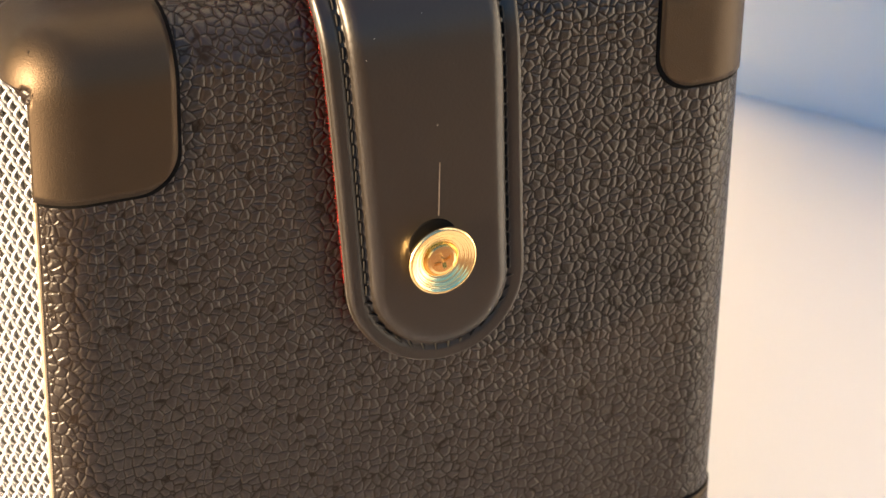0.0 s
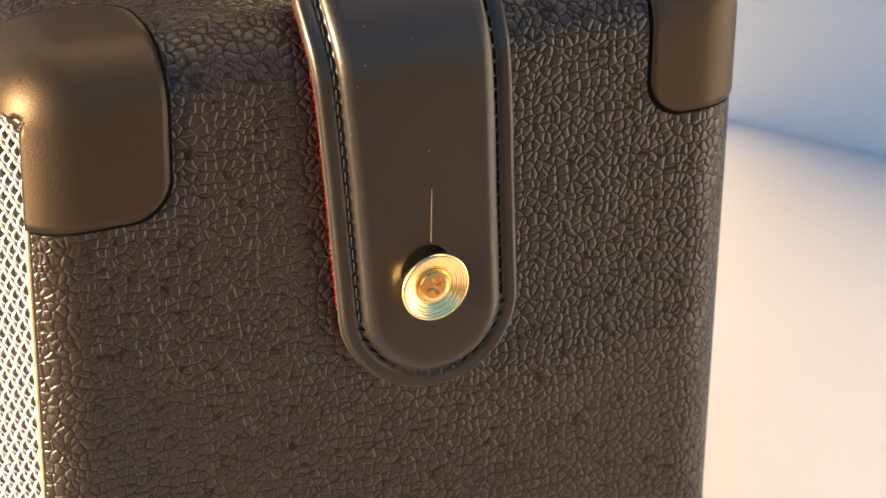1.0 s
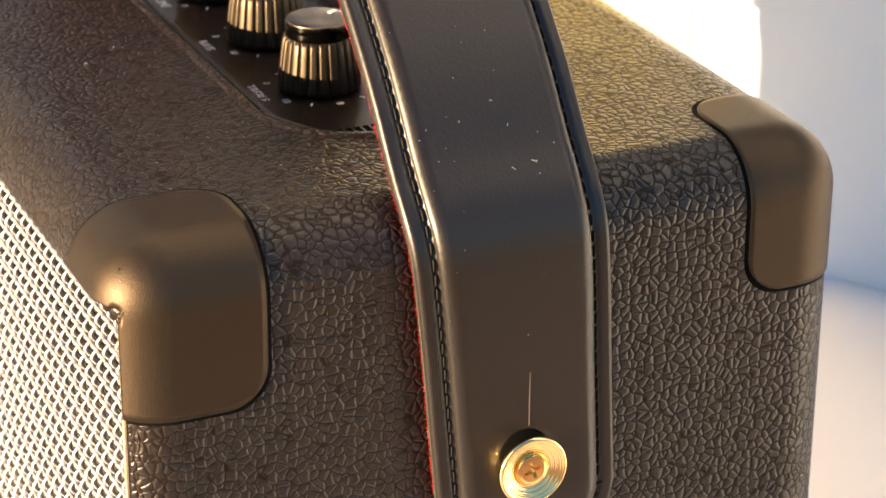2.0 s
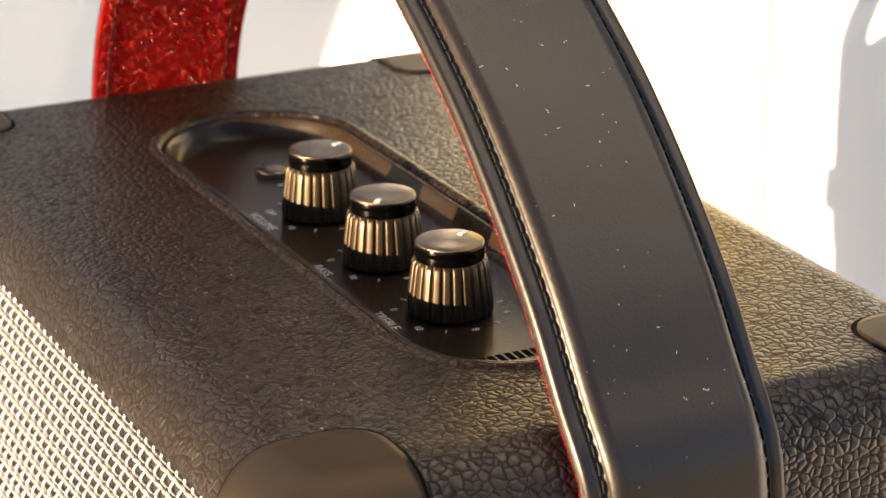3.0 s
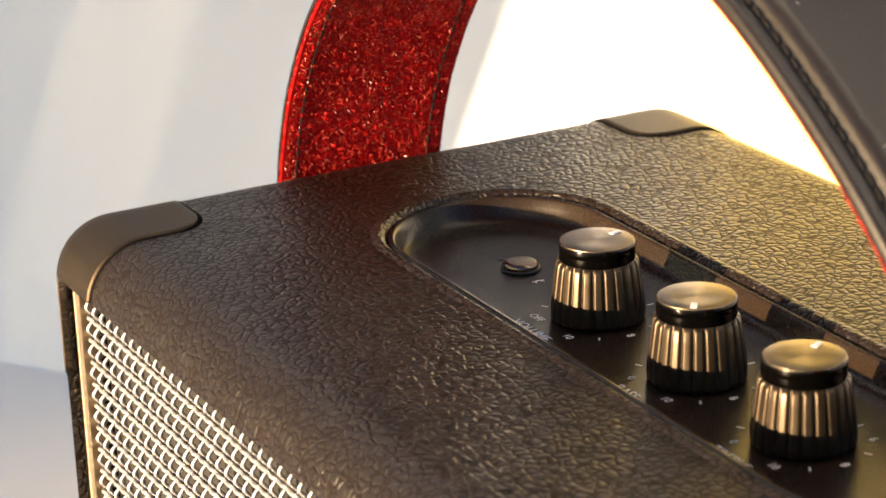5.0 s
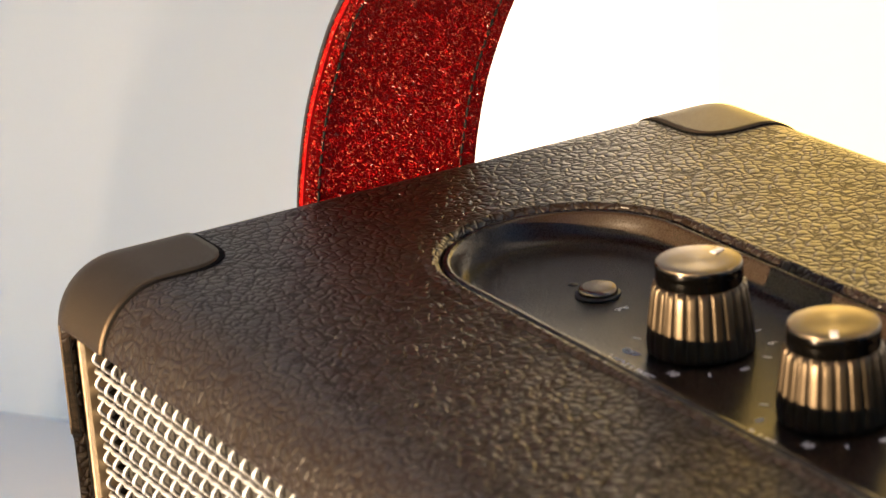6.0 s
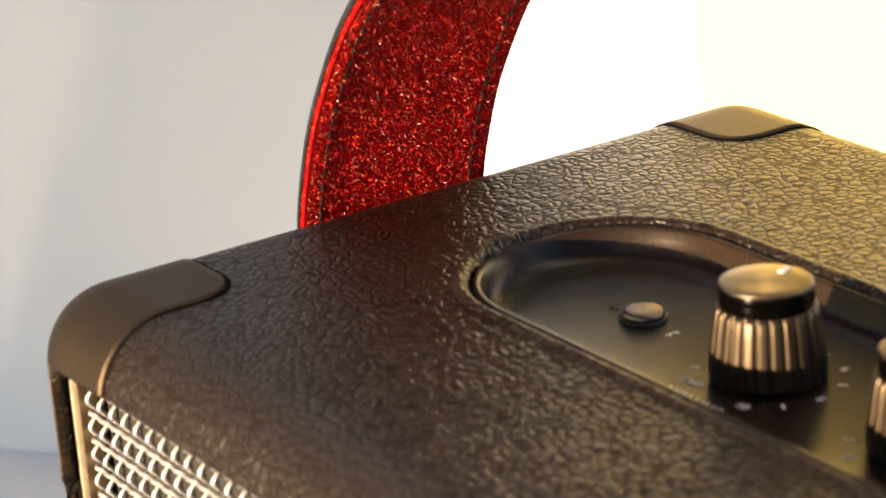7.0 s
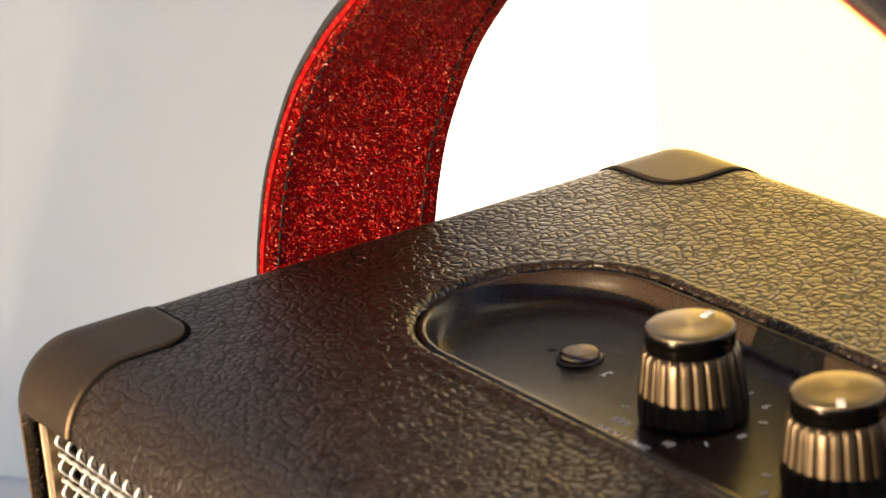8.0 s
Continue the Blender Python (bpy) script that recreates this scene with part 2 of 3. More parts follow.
# An unseen beam added across the boards shades the wall above.
beam_at = WALL_AT @ Vector((0.1, 0, 0.245)) + to_sun * 0.99
beam = part("beam", box_bm(-1.6, 1.3, -0.02, 0.02, 0.0, 0.62, 0.003, 1), BOARD, None, "", False)
beam.matrix_world = Matrix.Translation(beam_at) @ Matrix.Rotation(math.atan2(across.y, across.x), 4, "Z")
tagged(beam, "unseen wide beam added across the boards to shade the wall", "beam")

# ---- the loudspeaker ----
OPEN_X, OPEN_Y, OPEN_HALF, OPEN_R = 0.0021, -0.0012, 0.0837, 0.0235
EDGE = 0.0122
speaker = new("loudspeaker")
speaker.location = (0, 0, 0)
tagged(speaker, "portable loudspeaker in black pebbled leather with metal grille", "loudspeaker")


def cutter(bm):
    me = bpy.data.meshes.new("cutter")
    bm.to_mesh(me)
    bm.free()
    return bpy.data.objects.new("cutter", me)


def cut(ob, cutters):
    """Take the cutters out of the mesh of ob."""
    for c in cutters:
        scene.collection.objects.link(c)
        mod = ob.modifiers.new("cut", "BOOLEAN")
        mod.object, mod.operation, mod.solver = c, "DIFFERENCE", "EXACT"
    deps = bpy.context.evaluated_depsgraph_get()
    made = bpy.data.meshes.new_from_object(ob.evaluated_get(deps))
    ob.modifiers.clear()
    ob.data = made
    for c in cutters:
        bpy.data.objects.remove(c)


def prism(outline, z0, z1):
    bm = bmesh.new()
    low = [bm.verts.new((x, y, z0)) for x, y in outline]
    high = [bm.verts.new((x, y, z1)) for x, y in outline]
    n = len(outline)
    bm.faces.new(low[::-1])
    bm.faces.new(high)
    for k in range(n):
        bm.faces.new((low[k], low[(k + 1) % n], high[(k + 1) % n], high[k]))
    return bm


def rounded_rect(x0, x1, y0, y1, r, steps=6):
    pts = []
    for cx, cy, a0 in ((x1 - r, y0 + r, -90), (x1 - r, y1 - r, 0), (x0 + r, y1 - r, 90), (x0 + r, y0 + r, 180)):
        for k in range(steps + 1):
            a = radians(a0 + 90 * k / steps)
            pts.append((cx + r * math.cos(a), cy + r * math.sin(a)))
    return pts


GX0, GX1, GZ0, GZ1, GY = -0.1118, 0.1173, 0.015, 0.1518, -0.0692
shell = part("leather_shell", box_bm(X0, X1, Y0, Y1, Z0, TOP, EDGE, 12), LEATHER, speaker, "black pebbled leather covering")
hole = prism(rounded_rect(GX0, GX1, GZ0, GZ1, 0.006), 0, 0.03)
for v in hole.verts:
    v.co = Vector((v.co.x, -0.085 + v.co.z, v.co.y))
bmesh.ops.recalc_face_normals(hole, faces=hole.faces)
cut(shell, [cutter(prism(stadium(0.0), TOP - 0.012, TOP + 0.01)), cutter(hole)])
for f in shell.data.polygons:
    f.use_smooth = max(abs(c) for c in f.normal) < 0.9999

LIP = 0.0005
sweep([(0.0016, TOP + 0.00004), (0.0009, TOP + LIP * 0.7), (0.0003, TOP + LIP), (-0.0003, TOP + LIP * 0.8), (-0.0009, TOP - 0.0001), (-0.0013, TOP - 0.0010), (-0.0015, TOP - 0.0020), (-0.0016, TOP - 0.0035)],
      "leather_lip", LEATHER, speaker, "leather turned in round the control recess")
FLOOR = 0.1569
tray = sweep([(-0.0015, TOP - 0.0034), (-0.0016, TOP - 0.0008), (-0.0019, TOP - 0.0003), (-0.0027, TOP - 0.0003), (-0.0030, TOP - 0.0007), (-0.0036, TOP - 0.0022),
              (-0.0042, TOP - 0.0036), (-0.0051, TOP - 0.0046), (-0.0064, TOP - 0.0051), (-0.0085, FLOOR)],
             "control_panel", PANEL, speaker, "recessed satin black control panel", floor=True)


def corner_patch(sx, sy, sz, ex, ey, ez, off, rc=0.008, n=22):
    """The rounded corner of the cabinet, reaching ex, ey, ez from its outer planes."""
    cx, cy, cz = (X1 - X0) / 2, (Y1 - Y0) / 2, (TOP - Z0) / 2
    mid = Vector((XC, YC, (TOP + Z0) / 2))
    half = Vector((cx, cy, cz))
    inner = half - Vector((EDGE, EDGE, EDGE))
    bm = bmesh.new()
    ext = (ex, ey, ez)
    for axis in range(3):
        a, b = [k for k in range(3) if k != axis]
        lines = []
        for k in (a, b):
            run = [ext[k] * i / n for i in range(n + 1)]
            if axis == 1 and sy < 0:
                edge = (X1 - GX1 if sx > 0 else GX0 - X0) if k == 0 else TOP - GZ1
                run = sorted(run + [edge])
            lines.append(run)
        rows = []
        for u in lines[0]:
            row = []
            for v in lines[1]:
                s, t = (u - ext[a] + rc) / rc, (v - ext[b] + rc) / rc
                uu, vv = u, v
                if s > 0 and t > 0 and not (axis == 1 and sy < 0):
                    uu = ext[a] - rc + rc * s * math.sqrt(1 - t * t / 2)
                    vv = ext[b] - rc + rc * t * math.sqrt(1 - s * s / 2)
                q = Vector((0, 0, 0))
                q[axis], q[a], q[b] = half[axis], half[a] - uu, half[b] - vv
                core = Vector([min(q[k], inner[k]) for k in range(3)])
                p = core + (q - core).normalized() * (EDGE + off)
                row.append(bm.verts.new((mid.x + sx * p.x, mid.y + sy * p.y, mid.z + sz * p.z)))
            rows.append(row)
        for i in range(len(rows) - 1):
            for j in range(len(rows[0]) - 1):
                quad = (rows[i][j], rows[i + 1][j], rows[i + 1][j + 1], rows[i][j + 1])
                c = sum((v.co for v in quad), Vector()) / 4
                if axis == 1 and sy < 0 and GX0 < c.x < GX1 and GZ0 < c.z < GZ1:
                    continue
                bm.faces.new(quad)
    bmesh.ops.remove_doubles(bm, verts=bm.verts, dist=1e-6)
    rim = [e for e in bm.edges if e.is_boundary]
    made = bmesh.ops.extrude_edge_only(bm, edges=rim)
    for v in [g for g in made["geom"] if isinstance(g, bmesh.types.BMVert)]:
        d = Vector((v.co.x - mid.x - sx * inner.x if abs(v.co.x - mid.x) > inner.x else 0, v.co.y - mid.y - sy * inner.y if abs(v.co.y - mid.y) > inner.y else 0,
                    v.co.z - mid.z - sz * inner.z if abs(v.co.z - mid.z) > inner.z else 0))
        v.co -= d.normalized() * 0.0016
    return bm


CAPS = [(1, -1, 0.0252, 0.0282, 0.0320), (1, 1, 0.0275, 0.0232, 0.0292), (-1, -1, 0.0272, 0.0258, 0.0318), (-1, 1, 0.0272, 0.0250, 0.0292)]
for sx, sy, ex, ey, upper in CAPS:
    for sz, ez in ((1, upper), (-1, 0.0325)):
        guard = part("corner_guard", corner_patch(sx, sy, sz, ex, ey, ez, 0.0004), CAP, speaker, "satin black rounded corner guard")
        part("seam", corner_patch(sx, sy, sz, ex + 0.0008, ey + 0.0008, ez + 0.0007, 0.00012), GAP, guard)

# Rubber feet.
for x in (-0.095, 0.095):
    for y in (Y0 + 0.022, Y1 - 0.022):
        v, f = lathe([(0.0085, TABLE_Z), (0.009, TABLE_Z + 0.002), (0.009, Z0 + 0.001)], 24)
        mesh_object("foot", [(a + x, b + y, c) for a, b, c in v], f, RUBBER, speaker)

# ---- grille ----
grille = new("grille")
grille.parent = speaker
tagged(grille, "woven steel wire grille in a champagne frame")


def ring_frame(name, x0, x1, z0, z1, r, profile, mat, parent, label=""):
    """A profile of (inset, y) carried round a rounded rectangle on the front."""
    verts = []
    for inset, y in profile:
        verts += [(x, y, z) for x, z in rounded_rect(x0 + inset, x1 - inset, z0 + inset, z1 - inset, max(r - inset, 0.0008), 8)]
    cols = len(verts) // len(profile)
    return mesh_object(name, verts, grid_faces(len(profile), cols, wrap_cols=True), mat, parent, label)


ring_frame("recess_lip", GX0, GX1, GZ0, GZ1, 0.005, [(0.0, GY + 0.001), (0.0001, GY - 0.0004), (0.0005, GY - 0.0004), (0.0008, GY + 0.004)], GAP, speaker, "black gap round the grille")
ring_frame("frame", GX0 + 0.0018, GX1 - 0.0014, GZ0 + 0.0006, GZ1 - 0.0006, 0.004,
           [(0.0, GY + 0.004), (0.0, GY - 0.0004), (0.0002, GY - 0.0007), (0.0007, GY - 0.0007), (0.0009, GY - 0.0005), (0.0009, GY + 0.0002), (0.0009, GY + 0.0003)], FRAME, grille, "champagne metal frame")
part("cloth", box_bm(GX0 + 0.0005, GX1 - 0.0005, GY + 0.0062, GY + 0.0075, GZ0 + 0.0005, GZ1 - 0.0005), CLOTH, grille, "black cloth behind the wires", False)

PITCH, PITCH_X, WIRE_R = 0.0047, 0.0040, 0.00043


def tube(points, r, sides=6):
    pts = [Vector(p) for p in points]
    verts = []
    for k, p in enumerate(pts):
        d = (pts[min(k + 1, len(pts) - 1)] - pts[max(k - 1, 0)]).normalized()
        side = Vector((0, 1, 0)).cross(d)
        side = side.normalized() if side.length > 1e-6 else Vector((1, 0, 0))
        up = d.cross(side)
        for s in range(sides):
            a = 2 * math.pi * s / sides
            verts.append(p + (side * math.cos(a) + up * math.sin(a)) * r)
    return verts, grid_faces(len(pts), sides, wrap_cols=True)


WY = GY + 0.0018
columns = 56
lines = int((GZ1 - GZ0 - 0.006) / PITCH)
cx0, cz1 = GX0 + 0.0042, GZ1 - 0.0046
# The upright wires bulge forward between the rows and dip far behind each row.
pts = []
for k in range(-5, (lines - 1) * 10 + 6):
    y = 0.0001 + 0.0008 * math.cos(2 * math.pi * k / 10)
    bend = max(0.0, -k / 10 - 0.05, k / 10 - (lines - 1) - 0.05)
    pts.append((0, (y if bend < 0.1 else 0.0) + 0.009 * bend ** 1.3, -k * PITCH / 10))
wire_up = tube(pts, WIRE_R * 0.95)
pts = []
for k in range(-4, (columns - 1) * 6 + 5):
    bend = max(0.0, -k / 6 - 0.05, k / 6 - (columns - 1) - 0.05)
    pts.append((k * PITCH_X / 6, -0.00025 - 0.00015 * math.cos(2 * math.pi * k / 6) + 0.006 * bend ** 1.3, 0))
wire_across = tube(pts, WIRE_R)
made = {}
for kind, count, at in (("up", columns, lambda i: (cx0 + i * PITCH_X, WY, cz1)), ("across", lines, lambda i: (cx0, WY, cz1 - i * PITCH))):
    for i in range(count):
        key = kind
        if key not in made:
            v, f = wire_up if kind == "up" else wire_across
            ob = mesh_object("wire", v, f, WIRE, grille)
            made[key] = ob.data
        else:
            ob = new("wire", made[key])
            ob.parent = grille
        ob.location = at(i)

# ---- control knobs ----
KNOBS = [(-0.0217, -0.0020, 106, "VOLUME"), (0.0113, -0.0025, -38, "BASS"), (0.0424, -0.0027, 121, "TREBLE")]
KNOB_Z = FLOOR
DIAL_R = 0.0110


def flat_text(words, size, at, parent, turn=0.0, name="lettering"):
    cu = bpy.data.curves.new(name, "FONT")
    cu.body, cu.size, cu.align_x, cu.align_y, cu.extrude = words, size, "CENTER", "CENTER", 0.00002
    tmp = bpy.data.objects.new(name, cu)
    scene.collection.objects.link(tmp)
    me = bpy.data.meshes.new_from_object(tmp.evaluated_get(bpy.context.evaluated_depsgraph_get()))
    bpy.data.objects.remove(tmp)
    me.materials.clear()
    me.materials.append(WHITE)
    ob = new(name, me)
    ob.parent = parent
    ob.location, ob.rotation_euler = at, (0, 0, turn)
    return ob


def knob(x, y, pointer):
    k = new("control_knob")
    k.parent = speaker
    k.location, k.scale = (x, y, KNOB_Z), (1, 1, 1.0)
    tagged(k, "fluted black knob with spun metal top")

    flutes = 24

    def ripple(a, z):
        w = (a * flutes / (2 * math.pi)) % 1.0
        groove = math.exp(-((w - 0.5) / 0.11) ** 2)
        depth = 0.085 if 0.0008 < z < 0.0112 else 0.0
        return 1 - depth * groove

    v, f = lathe([(0.0078, 0.0003), (0.0084, 0.0005), (0.0085, 0.0012), (0.0084, 0.0030), (0.0081, 0.0055), (0.0077, 0.0085), (0.0074, 0.0105), (0.0072, 0.0111), (0.0067, 0.0114), (0.0060, 0.0115)], flutes * 10, ripple)
    mesh_object("skirt", v, f, KNOB, k, "fluted glossy black skirt")
    prof = [(0.0062, 0.0111), (0.0067, 0.0113)]
    for i in range(5):
        prof += [(0.0068, 0.0115 + i * 0.0003), (0.00673, 0.01165 + i * 0.0003)]
    prof += [(0.0068, 0.0130), (0.0068, 0.0140), (0.00678, 0.0142), (0.0067, 0.01445), (0.0066, 0.01452), (0.0062, 0.01452)]
    v, f = lathe(prof, 64)
    mesh_object("ring", v, f, RING, k, "polished black ring")
    v, f = lathe([(0.00664, 0.0142), (0.00664, 0.01456), (0.00660, 0.01464), (0.00650, 0.01467), (0.0040, 0.01468), (0.0001, 0.01468)], 64)
    mesh_object("top_disc", v, f, DISC, k, "spun dark metal disc")
    bar = part("pointer", box_bm(0.0036, 0.0059, -0.00055, 0.00055, 0.0146, 0.01480, 0.00006, 1), WHITE, k, "white pointer line", False)
    bar.rotation_euler = (0, 0, radians(pointer))
    return k


for x, y, pointer, words in KNOBS:
    knob(x, y, pointer)
    for i in range(11):
        a = radians(240 - 30 * i)
        dx, dy = math.cos(a), math.sin(a)
        z = FLOOR + 0.00006
        if i % 2:
            tick = part("tick", box_bm(-0.0007, 0.0007, -0.00016, 0.00016, 0, 0.00003), WHITE, tray, "", False)
            tick.location, tick.rotation_euler = (x + dx * DIAL_R, y + dy * DIAL_R, z), (0, 0, a)
        else:
            flat_text("OFF" if (i == 0 and words == "VOLUME") else str(i), 0.0022, (x + dx * DIAL_R, y + dy * DIAL_R, z), tray, name="numeral")
    flat_text(words, 0.0030, (x - 0.0008, y - 0.0134, FLOOR + 0.00006), tray)

# Pairing button, pilot light hole and charge gauge.
button = new("pairing_button")
button.parent = speaker
button.location = (-0.0509, -0.0014, FLOOR)
v, f = lathe([(0.0037, 0.0), (0.0038, 0.0004), (0.0035, 0.0005)], 40)
mesh_object("collar", v, f, SLOT, button)
v, f = lathe([(0.0033, 0.0002), (0.0033, 0.0010), (0.00325, 0.0011), (0.0028, 0.0016), (0.0027, 0.00162), (0.0001, 0.00164)], 40)
mesh_object("cap", v, f, DISC, button, "spun dark metal button")
v, f = lathe([(0.0009, 0.0), (0.0009, 0.00008)], 20)
mesh_object("pilot_light", [(a - 0.0573, b - 0.0020, c + FLOOR) for a, b, c in v], f, SLOT, speaker, "unlit pilot light hole")
sign = new("pairing_sign")
sign.parent = speaker
for x, y, turn, length in ((0, 0, 90, 0.0024), (0.0003, 0.0005, 40, 0.0014), (0.0003, -0.0005, -40, 0.0014)):
    b = part("stroke", box_bm(-length / 2, length / 2, -0.00014, 0.00014, 0, 0.00003), WHITE, sign, "", False)
    b.location, b.rotation_euler = (-0.0434 + x, -0.0020 + y, FLOOR + 0.00006), (0, 0, radians(turn))
gauge = new("charge_gauge")
gauge.parent = speaker
tagged(gauge, "row of unlit charge gauge slots")
for i in range(10):
    b = part("slot", box_bm(-0.0017, 0.0017, -0.00062, 0.00062, -0.0001, 0.00005), GAP, gauge, "", False)
    b.location = (0.0683, -0.0119 + i * 0.0018, FLOOR)

# ---- carrying strap ----
strap = new("carrying_strap")
strap.location = (0, 0, 0)
tagged(strap, "arched black leather carrying strap lined with red velvet", "strap")
HALF_W = 0.0186  # at the rounded ends; the arch is wider
ARC = [(0.1222, 0.0852), (0.1222, 0.1200), (0.1222, 0.1450), (0.1205, 0.1570), (0.1128, 0.1675), (0.1022, 0.1820), (0.0850, 0.2000), (0.0675, 0.2145), (0.0425, 0.2300), (0.0150, 0.2400), (-0.0120, 0.2425),
       (-0.0400, 0.2375), (-0.0650, 0.2255), (-0.0830, 0.2125), (-0.0920, 0.2050), (-0.1025, 0.1940), (-0.1115, 0.1800), (-0.1160, 0.1700), (-0.1195, 0.1580), (-0.1203, 0.1450), (-0.1203, 0.1200), (-0.1203, 0.0852)]


def smooth_path(points):
    """A smoothed curve through the points, and its running length."""
    p = np.array(points, float)
    fine = []
    for k in range(len(p) - 1):
        p0, p1, p2, p3 = p[max(k - 1, 0)], p[k], p[k + 1], p[min(k + 2, len(p) - 1)]
        for i in range(40):
            t = i / 40
            fine.append(0.5 * (2 * p1 + (p2 - p0) * t + (2 * p0 - 5 * p1 + 4 * p2 - p3) * t ** 2 + (3 * p1 - p0 - 3 * p2 + p3) * t ** 3))
    fine = np.array(fine + [p[-1]])
    for _ in range(60):
        fine[1:-1] = 0.25 * fine[:-2] + 0.5 * fine[1:-1] + 0.25 * fine[2:]
    run = np.r_[0, np.cumsum(np.linalg.norm(np.diff(fine, axis=0), axis=1))]
    return run, fine


RUN, FINE = smooth_path(ARC)
LENGTH = RUN[-1]


def skew(d):
    """Sideways middle of the strap, which runs slightly askew."""
    return float(np.interp(d, (0, 0.075, LENGTH / 2, LENGTH - 0.07, LENGTH), (0.0070, 0.0016, 0.0001, -0.0012, -0.0002)))



def strap_at(d):
    """Place and outward normal on the strap's inner face at d metres from its near end."""
    x, z = np.interp(d, RUN, FINE[:, 0]), np.interp(d, RUN, FINE[:, 1])
    e = 0.0008
    tx = np.interp(d + e, RUN, FINE[:, 0]) - np.interp(d - e, RUN, FINE[:, 0])
    tz = np.interp(d + e, RUN, FINE[:, 1]) - np.interp(d - e, RUN, FINE[:, 1])
    n = math.hypot(tx, tz)
    return Vector((x, 0, z)), Vector((tz / n, 0, -tx / n)), Vector((tx / n, 0, tz / n))


def strap_half(d):
    """Half the strap's width, which grows from the screwed ends to the arch."""
    return float(np.interp(d, (HALF_W, 0.045, 0.080, LENGTH / 2, LENGTH - 0.080, LENGTH - HALF_W), (HALF_W, 0.0191, 0.0200, 0.0200, 0.0190, HALF_W)))


def inset_at(d, v):
    """How far inside the strap's outline a point lies."""
    end = min(d, LENGTH - d)
    return strap_half(d) - abs(v) if end >= HALF_W else HALF_W - math.hypot(v, HALF_W - end)


def strap_height(i):
    """Height of the leather over the velvet, by the distance from the edge."""
    edge = 0.0008 + 0.0018 * math.sqrt(max(0.0, min(1.0, i / 0.0007)))
    groove = -0.0004 * math.exp(-((i - 0.0037) / 0.0005) ** 2)
    s = max(0.0, min(1.0, (i - 0.0044) / 0.0030))
    return edge + groove + 0.0021 * math.sqrt(1 - (1 - s) ** 2)


STATIONS = [HALF_W * (1 - math.cos(math.pi / 2 * k / 36)) for k in range(37)]
middle = np.arange(HALF_W + 0.0012, LENGTH - HALF_W, 0.0012).tolist()
STATIONS = STATIONS + middle + [LENGTH - s for s in STATIONS[::-1]]
QS = sorted({round(s * q, 4) for s in (-1, 1) for q in (0, 0.1, 0.2, 0.3, 0.4, 0.5, 0.56, 0.6, 0.64, 0.63, 0.66, 0.68, 0.70, 0.715, 0.73, 0.74, 0.75, 0.76, 0.765, 0.77, 0.775, 0.78, 0.79, 0.80, 0.82, 0.84, 0.87, 0.9, 0.93, 0.96, 0.98, 0.992, 1.0)})


def half_width(d):
    end = min(d, LENGTH - d)
    return strap_half(d) if end >= HALF_W else math.sqrt(max(1e-10, HALF_W ** 2 - (HALF_W - end) ** 2))


def strap_sheet(height, low, name, mat, label, shrink=0.0):
    """A closed sheet between two heights over the strap's inner face."""
    top_v, low_v = [], []
    for d in STATIONS:
        at, out, _ = strap_at(d)
        w = max(half_width(d) - shrink, 1e-5)
        for q in QS:
            v = q * w
            top_v.append(at + out * height(inset_at(d, v)) + Vector((0, skew(d) + v, 0)))
            low_v.append(at + out * low + Vector((0, skew(d) + v, 0)))
    rows, cols = len(STATIONS), len(QS)
    n = rows * cols
    faces = grid_faces(rows, cols) + [tuple(n + k for k in f[::-1]) for f in grid_faces(rows, cols)]
    for i in range(rows - 1):
        a, b = i * cols, (i + 1) * cols
        faces.append((a, b, n + b, n + a))
        a, b = a + cols - 1, b + cols - 1
        faces.append((b, a, n + a, n + b))
    return mesh_object(name, top_v + low_v, faces, mat, strap, label)


strap_sheet(strap_height, 0.0008, "leather_face", STRAP, "smooth black padded leather")
strap_sheet(lambda i: 0.0008, 0.0, "lining", VELVET, "red velvet lining", 0.0004)

# Stitches sit in the groove along both edges and round the ends.
stitch_v, stitch_f = tube([(0.0010 * math.cos(math.pi * k / 6), 0, 0.00022 * math.sin(math.pi * k / 6)) for k in range(7)], 0.00028, 6)
stitch_mesh = None
seam_line = []
R_S = HALF_W - 0.0037
for k in range(int((LENGTH - 2 * HALF_W) / 0.0027)):
    for side in (-1, 1):
        d = HALF_W + k * 0.0027
        seam_line.append((d, side * (strap_half(d) - 0.0037), 0.0))
for k in range(1, 17):
    a = math.pi * k / 17
    seam_line.append((HALF_W - R_S * math.sin(a), -R_S * math.cos(a), a + math.pi / 2))
for inner in (False, True):
    for d, v, turn in seam_line:
        at, out, along = strap_at(d)
        place = at + Vector((0, skew(d) + v, 0)) + out * (0.00012 if inner else 0.0023)
        x_axis = along * math.cos(turn) + Vector((0, 1, 0)) * math.sin(turn)
        z_axis = -out if inner else out
        y_axis = z_axis.cross(x_axis)
        if stitch_mesh is None:
            first = mesh_object("stitch", stitch_v, stitch_f, THREAD, strap)
            stitch_mesh = first.data
            ob = first
        else:
            ob = new("stitch", stitch_mesh)
            ob.parent = strap
        ob.matrix_local = Matrix.Translation(place) @ Matrix((x_axis, y_axis, z_axis)).transposed().to_4x4()

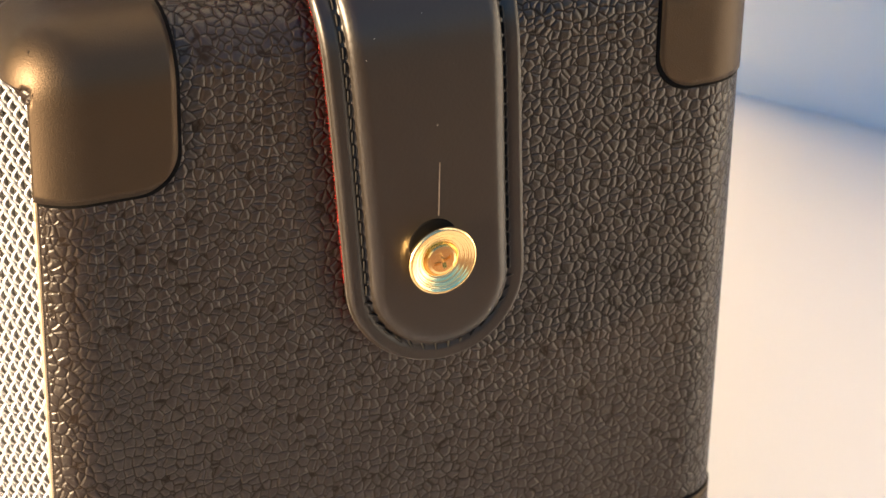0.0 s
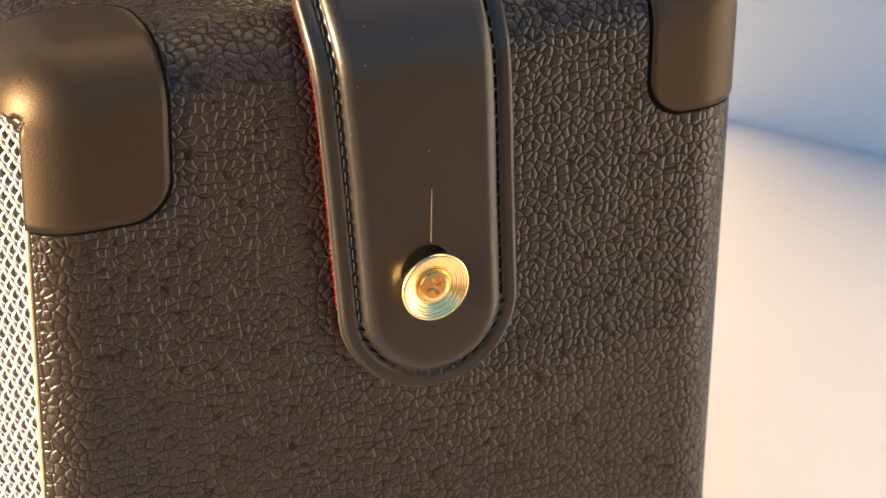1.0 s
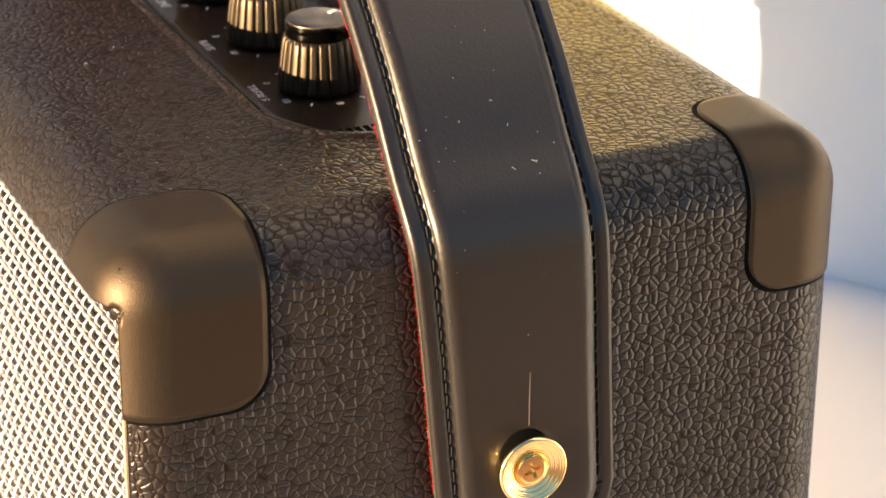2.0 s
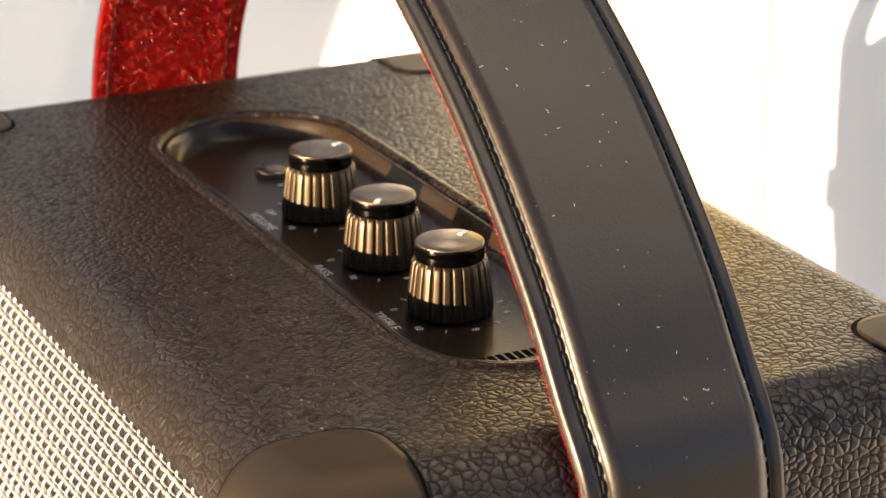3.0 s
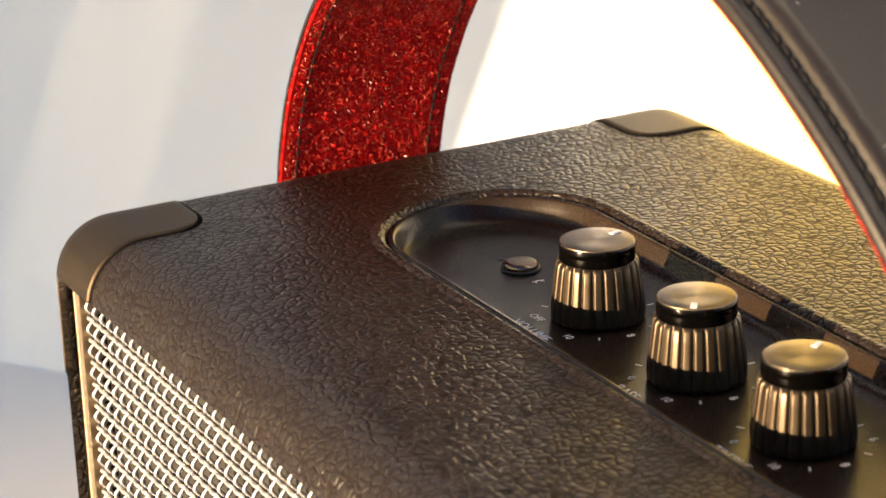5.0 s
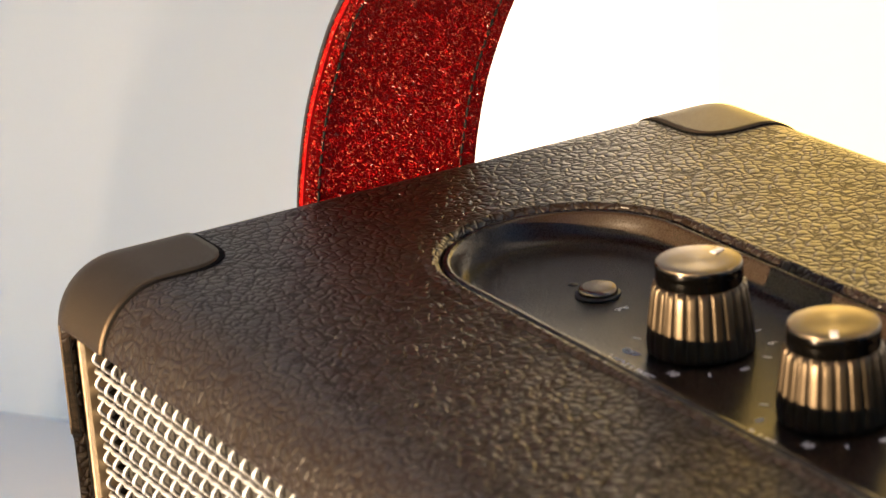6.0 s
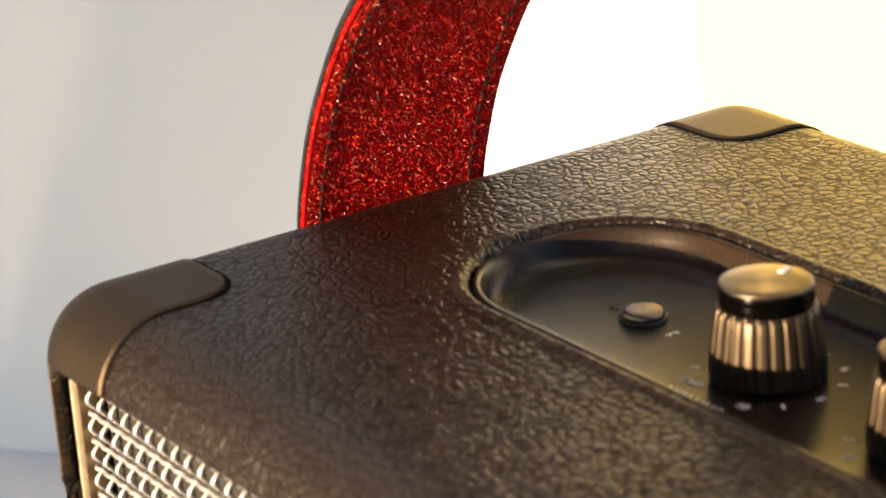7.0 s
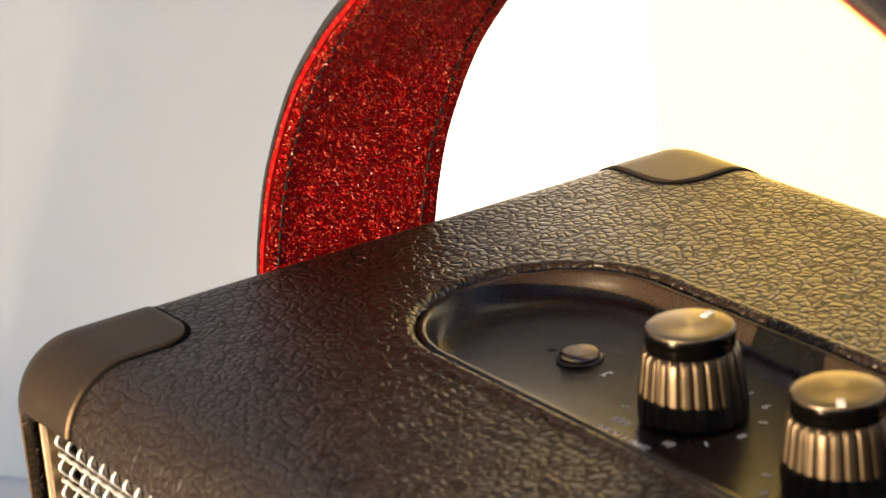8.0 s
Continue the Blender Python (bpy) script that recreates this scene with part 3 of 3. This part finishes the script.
# Velvet pile: short fibres leaning every way on the lining and along its edges.
rng = np.random.default_rng(7)
pv, pf = [], []
for k in range(190000):
    d = rng.uniform(0.02, LENGTH - 0.02)
    v = rng.uniform(-0.95, 0.95) * strap_half(d)
    edge = k % 6 == 0
    at, out, along = strap_at(d)
    if edge:
        side = 1 if rng.random() < 0.5 else -1
        base = at + Vector((0, skew(d) + side * strap_half(d) * 0.978, 0)) + out * rng.uniform(0.0001, 0.0009)
        lean = Vector((0, side, 0)) + along * rng.normal(0, 0.7) - out * rng.uniform(-0.5, 0.9)
    else:
        base = at + Vector((0, skew(d) + v, 0))
        lean = -out + along * rng.normal(0, 0.8) + Vector((0, rng.normal(0, 0.8), 0))
    tip = base + lean.normalized() * rng.uniform(0.00025, 0.00065)
    wide = lean.cross(Vector(rng.normal(0, 1, 3))).normalized() * rng.uniform(0.00003, 0.00009)
    n = len(pv)
    pv += [base - wide, base + wide, tip]
    pf.append((n, n + 1, n + 2))
pile = mesh_object("velvet_nap", pv, pf, PILE, strap, "fine red velvet fibres", False)
tagged(pile, kind="stuff")

SCREW_Y, SCREW_Z = 0.0044, 0.1096
# Keyhole slit over each screw, and the screw with its dished washer.
for sx in (1, -1):
    face = 0.1222 + 0.00472 if sx > 0 else -0.1203 - 0.00476
    slit = part("slit", box_bm(0, 0.00004, SCREW_Y - 0.00011, SCREW_Y + 0.00011, SCREW_Z + 0.0085, SCREW_Z + 0.0225), CUT, strap, "pale cut edge over the screw", False)
    slit.location.x = face
    v, f = lathe([(0.0050, -0.0002), (0.0050, 0.0), (0.0046, 0.00008)], 32)
    eye = mesh_object("keyhole", v, f, GAP, strap, "dark eyelet round the screw")
    eye.matrix_local = Matrix.Translation((face, SCREW_Y - 0.0010, SCREW_Z + 0.0030)) @ Euler((0, radians(90 * sx), 0)).to_matrix().to_4x4()


# Turned steps down the dish of the washer.
DISH = []
for k in range(7):
    r = 0.0062 - 0.00038 * k
    z = 0.0023 - 0.00018 * k
    DISH += [(r, z), (r - 0.00028, z - 0.00012), (r - 0.00034, z - 0.00018)]


def screw(sx):
    s = new("strap_screw")
    tagged(s, "polished brass screw in a dished brass washer", "screw")
    s.matrix_world = Matrix.Translation((0.1272 if sx > 0 else -0.1253, SCREW_Y if sx > 0 else skew(LENGTH), SCREW_Z)) @ Euler((0, radians(90 * sx), 0)).to_matrix().to_4x4()
    v, f = lathe([(0.0040, -0.0044), (0.0045, -0.0002), (0.0064, 0.0004), (0.0069, 0.0012), (0.00695, 0.0019), (0.0068, 0.0023), (0.0064, 0.0024), *DISH, (0.0034, 0.0008), (0.0001, 0.0008)], 72)
    mesh_object("washer", v, f, BRASS, s, "dished brass washer with turned rings")
    v, f = lathe([(0.0031, 0.0006), (0.0031, 0.0014), (0.0029, 0.0017), (0.0024, 0.0018), (0.0001, 0.0019)], 40)
    head = mesh_object("head", v, f, BRASS_HEAD, s, "cross-slotted screw head")
    cross = []
    for turn in (20, 110):
        c = bmesh.new()
        bmesh.ops.create_cube(c, size=1, matrix=Matrix.Rotation(radians(turn), 4, "Z") @ Matrix.Translation((0, 0, 0.0018)) @ Matrix.Diagonal((0.0036, 0.00075, 0.0018, 1)))
        cross.append(cutter(c))
    return s, head, cross


for sx in (1, -1):
    s, head, cross = screw(sx)
    for c in cross:
        c.matrix_world = s.matrix_world
    bpy.context.view_layer.update()
    cut(head, cross)
    for f in head.data.polygons:
        f.use_smooth = False

# Dust lying on the strap and the leather top.
fv, ff = [], []


def fleck(at, u, v):
    n = len(fv)
    size = float(rng.uniform(0.00003, 0.0001))
    long = size * float(rng.choice([1, 1, 1, 2.2, 4.0]))
    a = float(rng.uniform(0, 6.28))
    p, q = u * math.cos(a) + v * math.sin(a), v * math.cos(a) - u * math.sin(a)
    up = u.cross(v).normalized() * size * 0.6
    fv.extend([at - p * long - q * size, at + p * long - q * size, at + p * long + q * size, at - p * long + q * size, at + up])
    ff.extend([(n, n + 1, n + 4), (n + 1, n + 2, n + 4), (n + 2, n + 3, n + 4), (n + 3, n, n + 4)])


for k in range(110):
    d, v = float(rng.uniform(0.05, LENGTH * 0.45)), float(rng.uniform(-0.85, 0.85)) * HALF_W
    at, out, along = strap_at(d)
    fleck(at + out * (strap_height(inset_at(d, v)) + 0.00002) + Vector((0, skew(d) + v, 0)), along, Vector((0, 1, 0)))
on_strap = mesh_object("dust", fv, ff, DUST, None, "", False)
tagged(on_strap, "pale dust flecks on the leather strap", "dust", kind="stuff")
fv, ff = [], []
while len(ff) < 4 * 170:
    x, y = float(rng.uniform(-0.105, 0.10)), float(rng.uniform(-0.058, 0.066))
    if abs(x) > OPEN_HALF + 0.006 or abs(y - OPEN_Y) > OPEN_R + 0.006:
        fleck(Vector((x, y, TOP + 0.00005)), Vector((1, 0, 0)), Vector((0, 1, 0)))
    elif abs(x) < OPEN_HALF - 0.03 and abs(y - OPEN_Y) < OPEN_R - 0.008 and rng.random() < 0.5:
        fleck(Vector((x, y, FLOOR + 0.00003)), Vector((1, 0, 0)), Vector((0, 1, 0)))
on_top = mesh_object("dust", fv, ff, DUST, None, "", False)
tagged(on_top, "pale dust flecks on the loudspeaker top", "dust", kind="stuff")
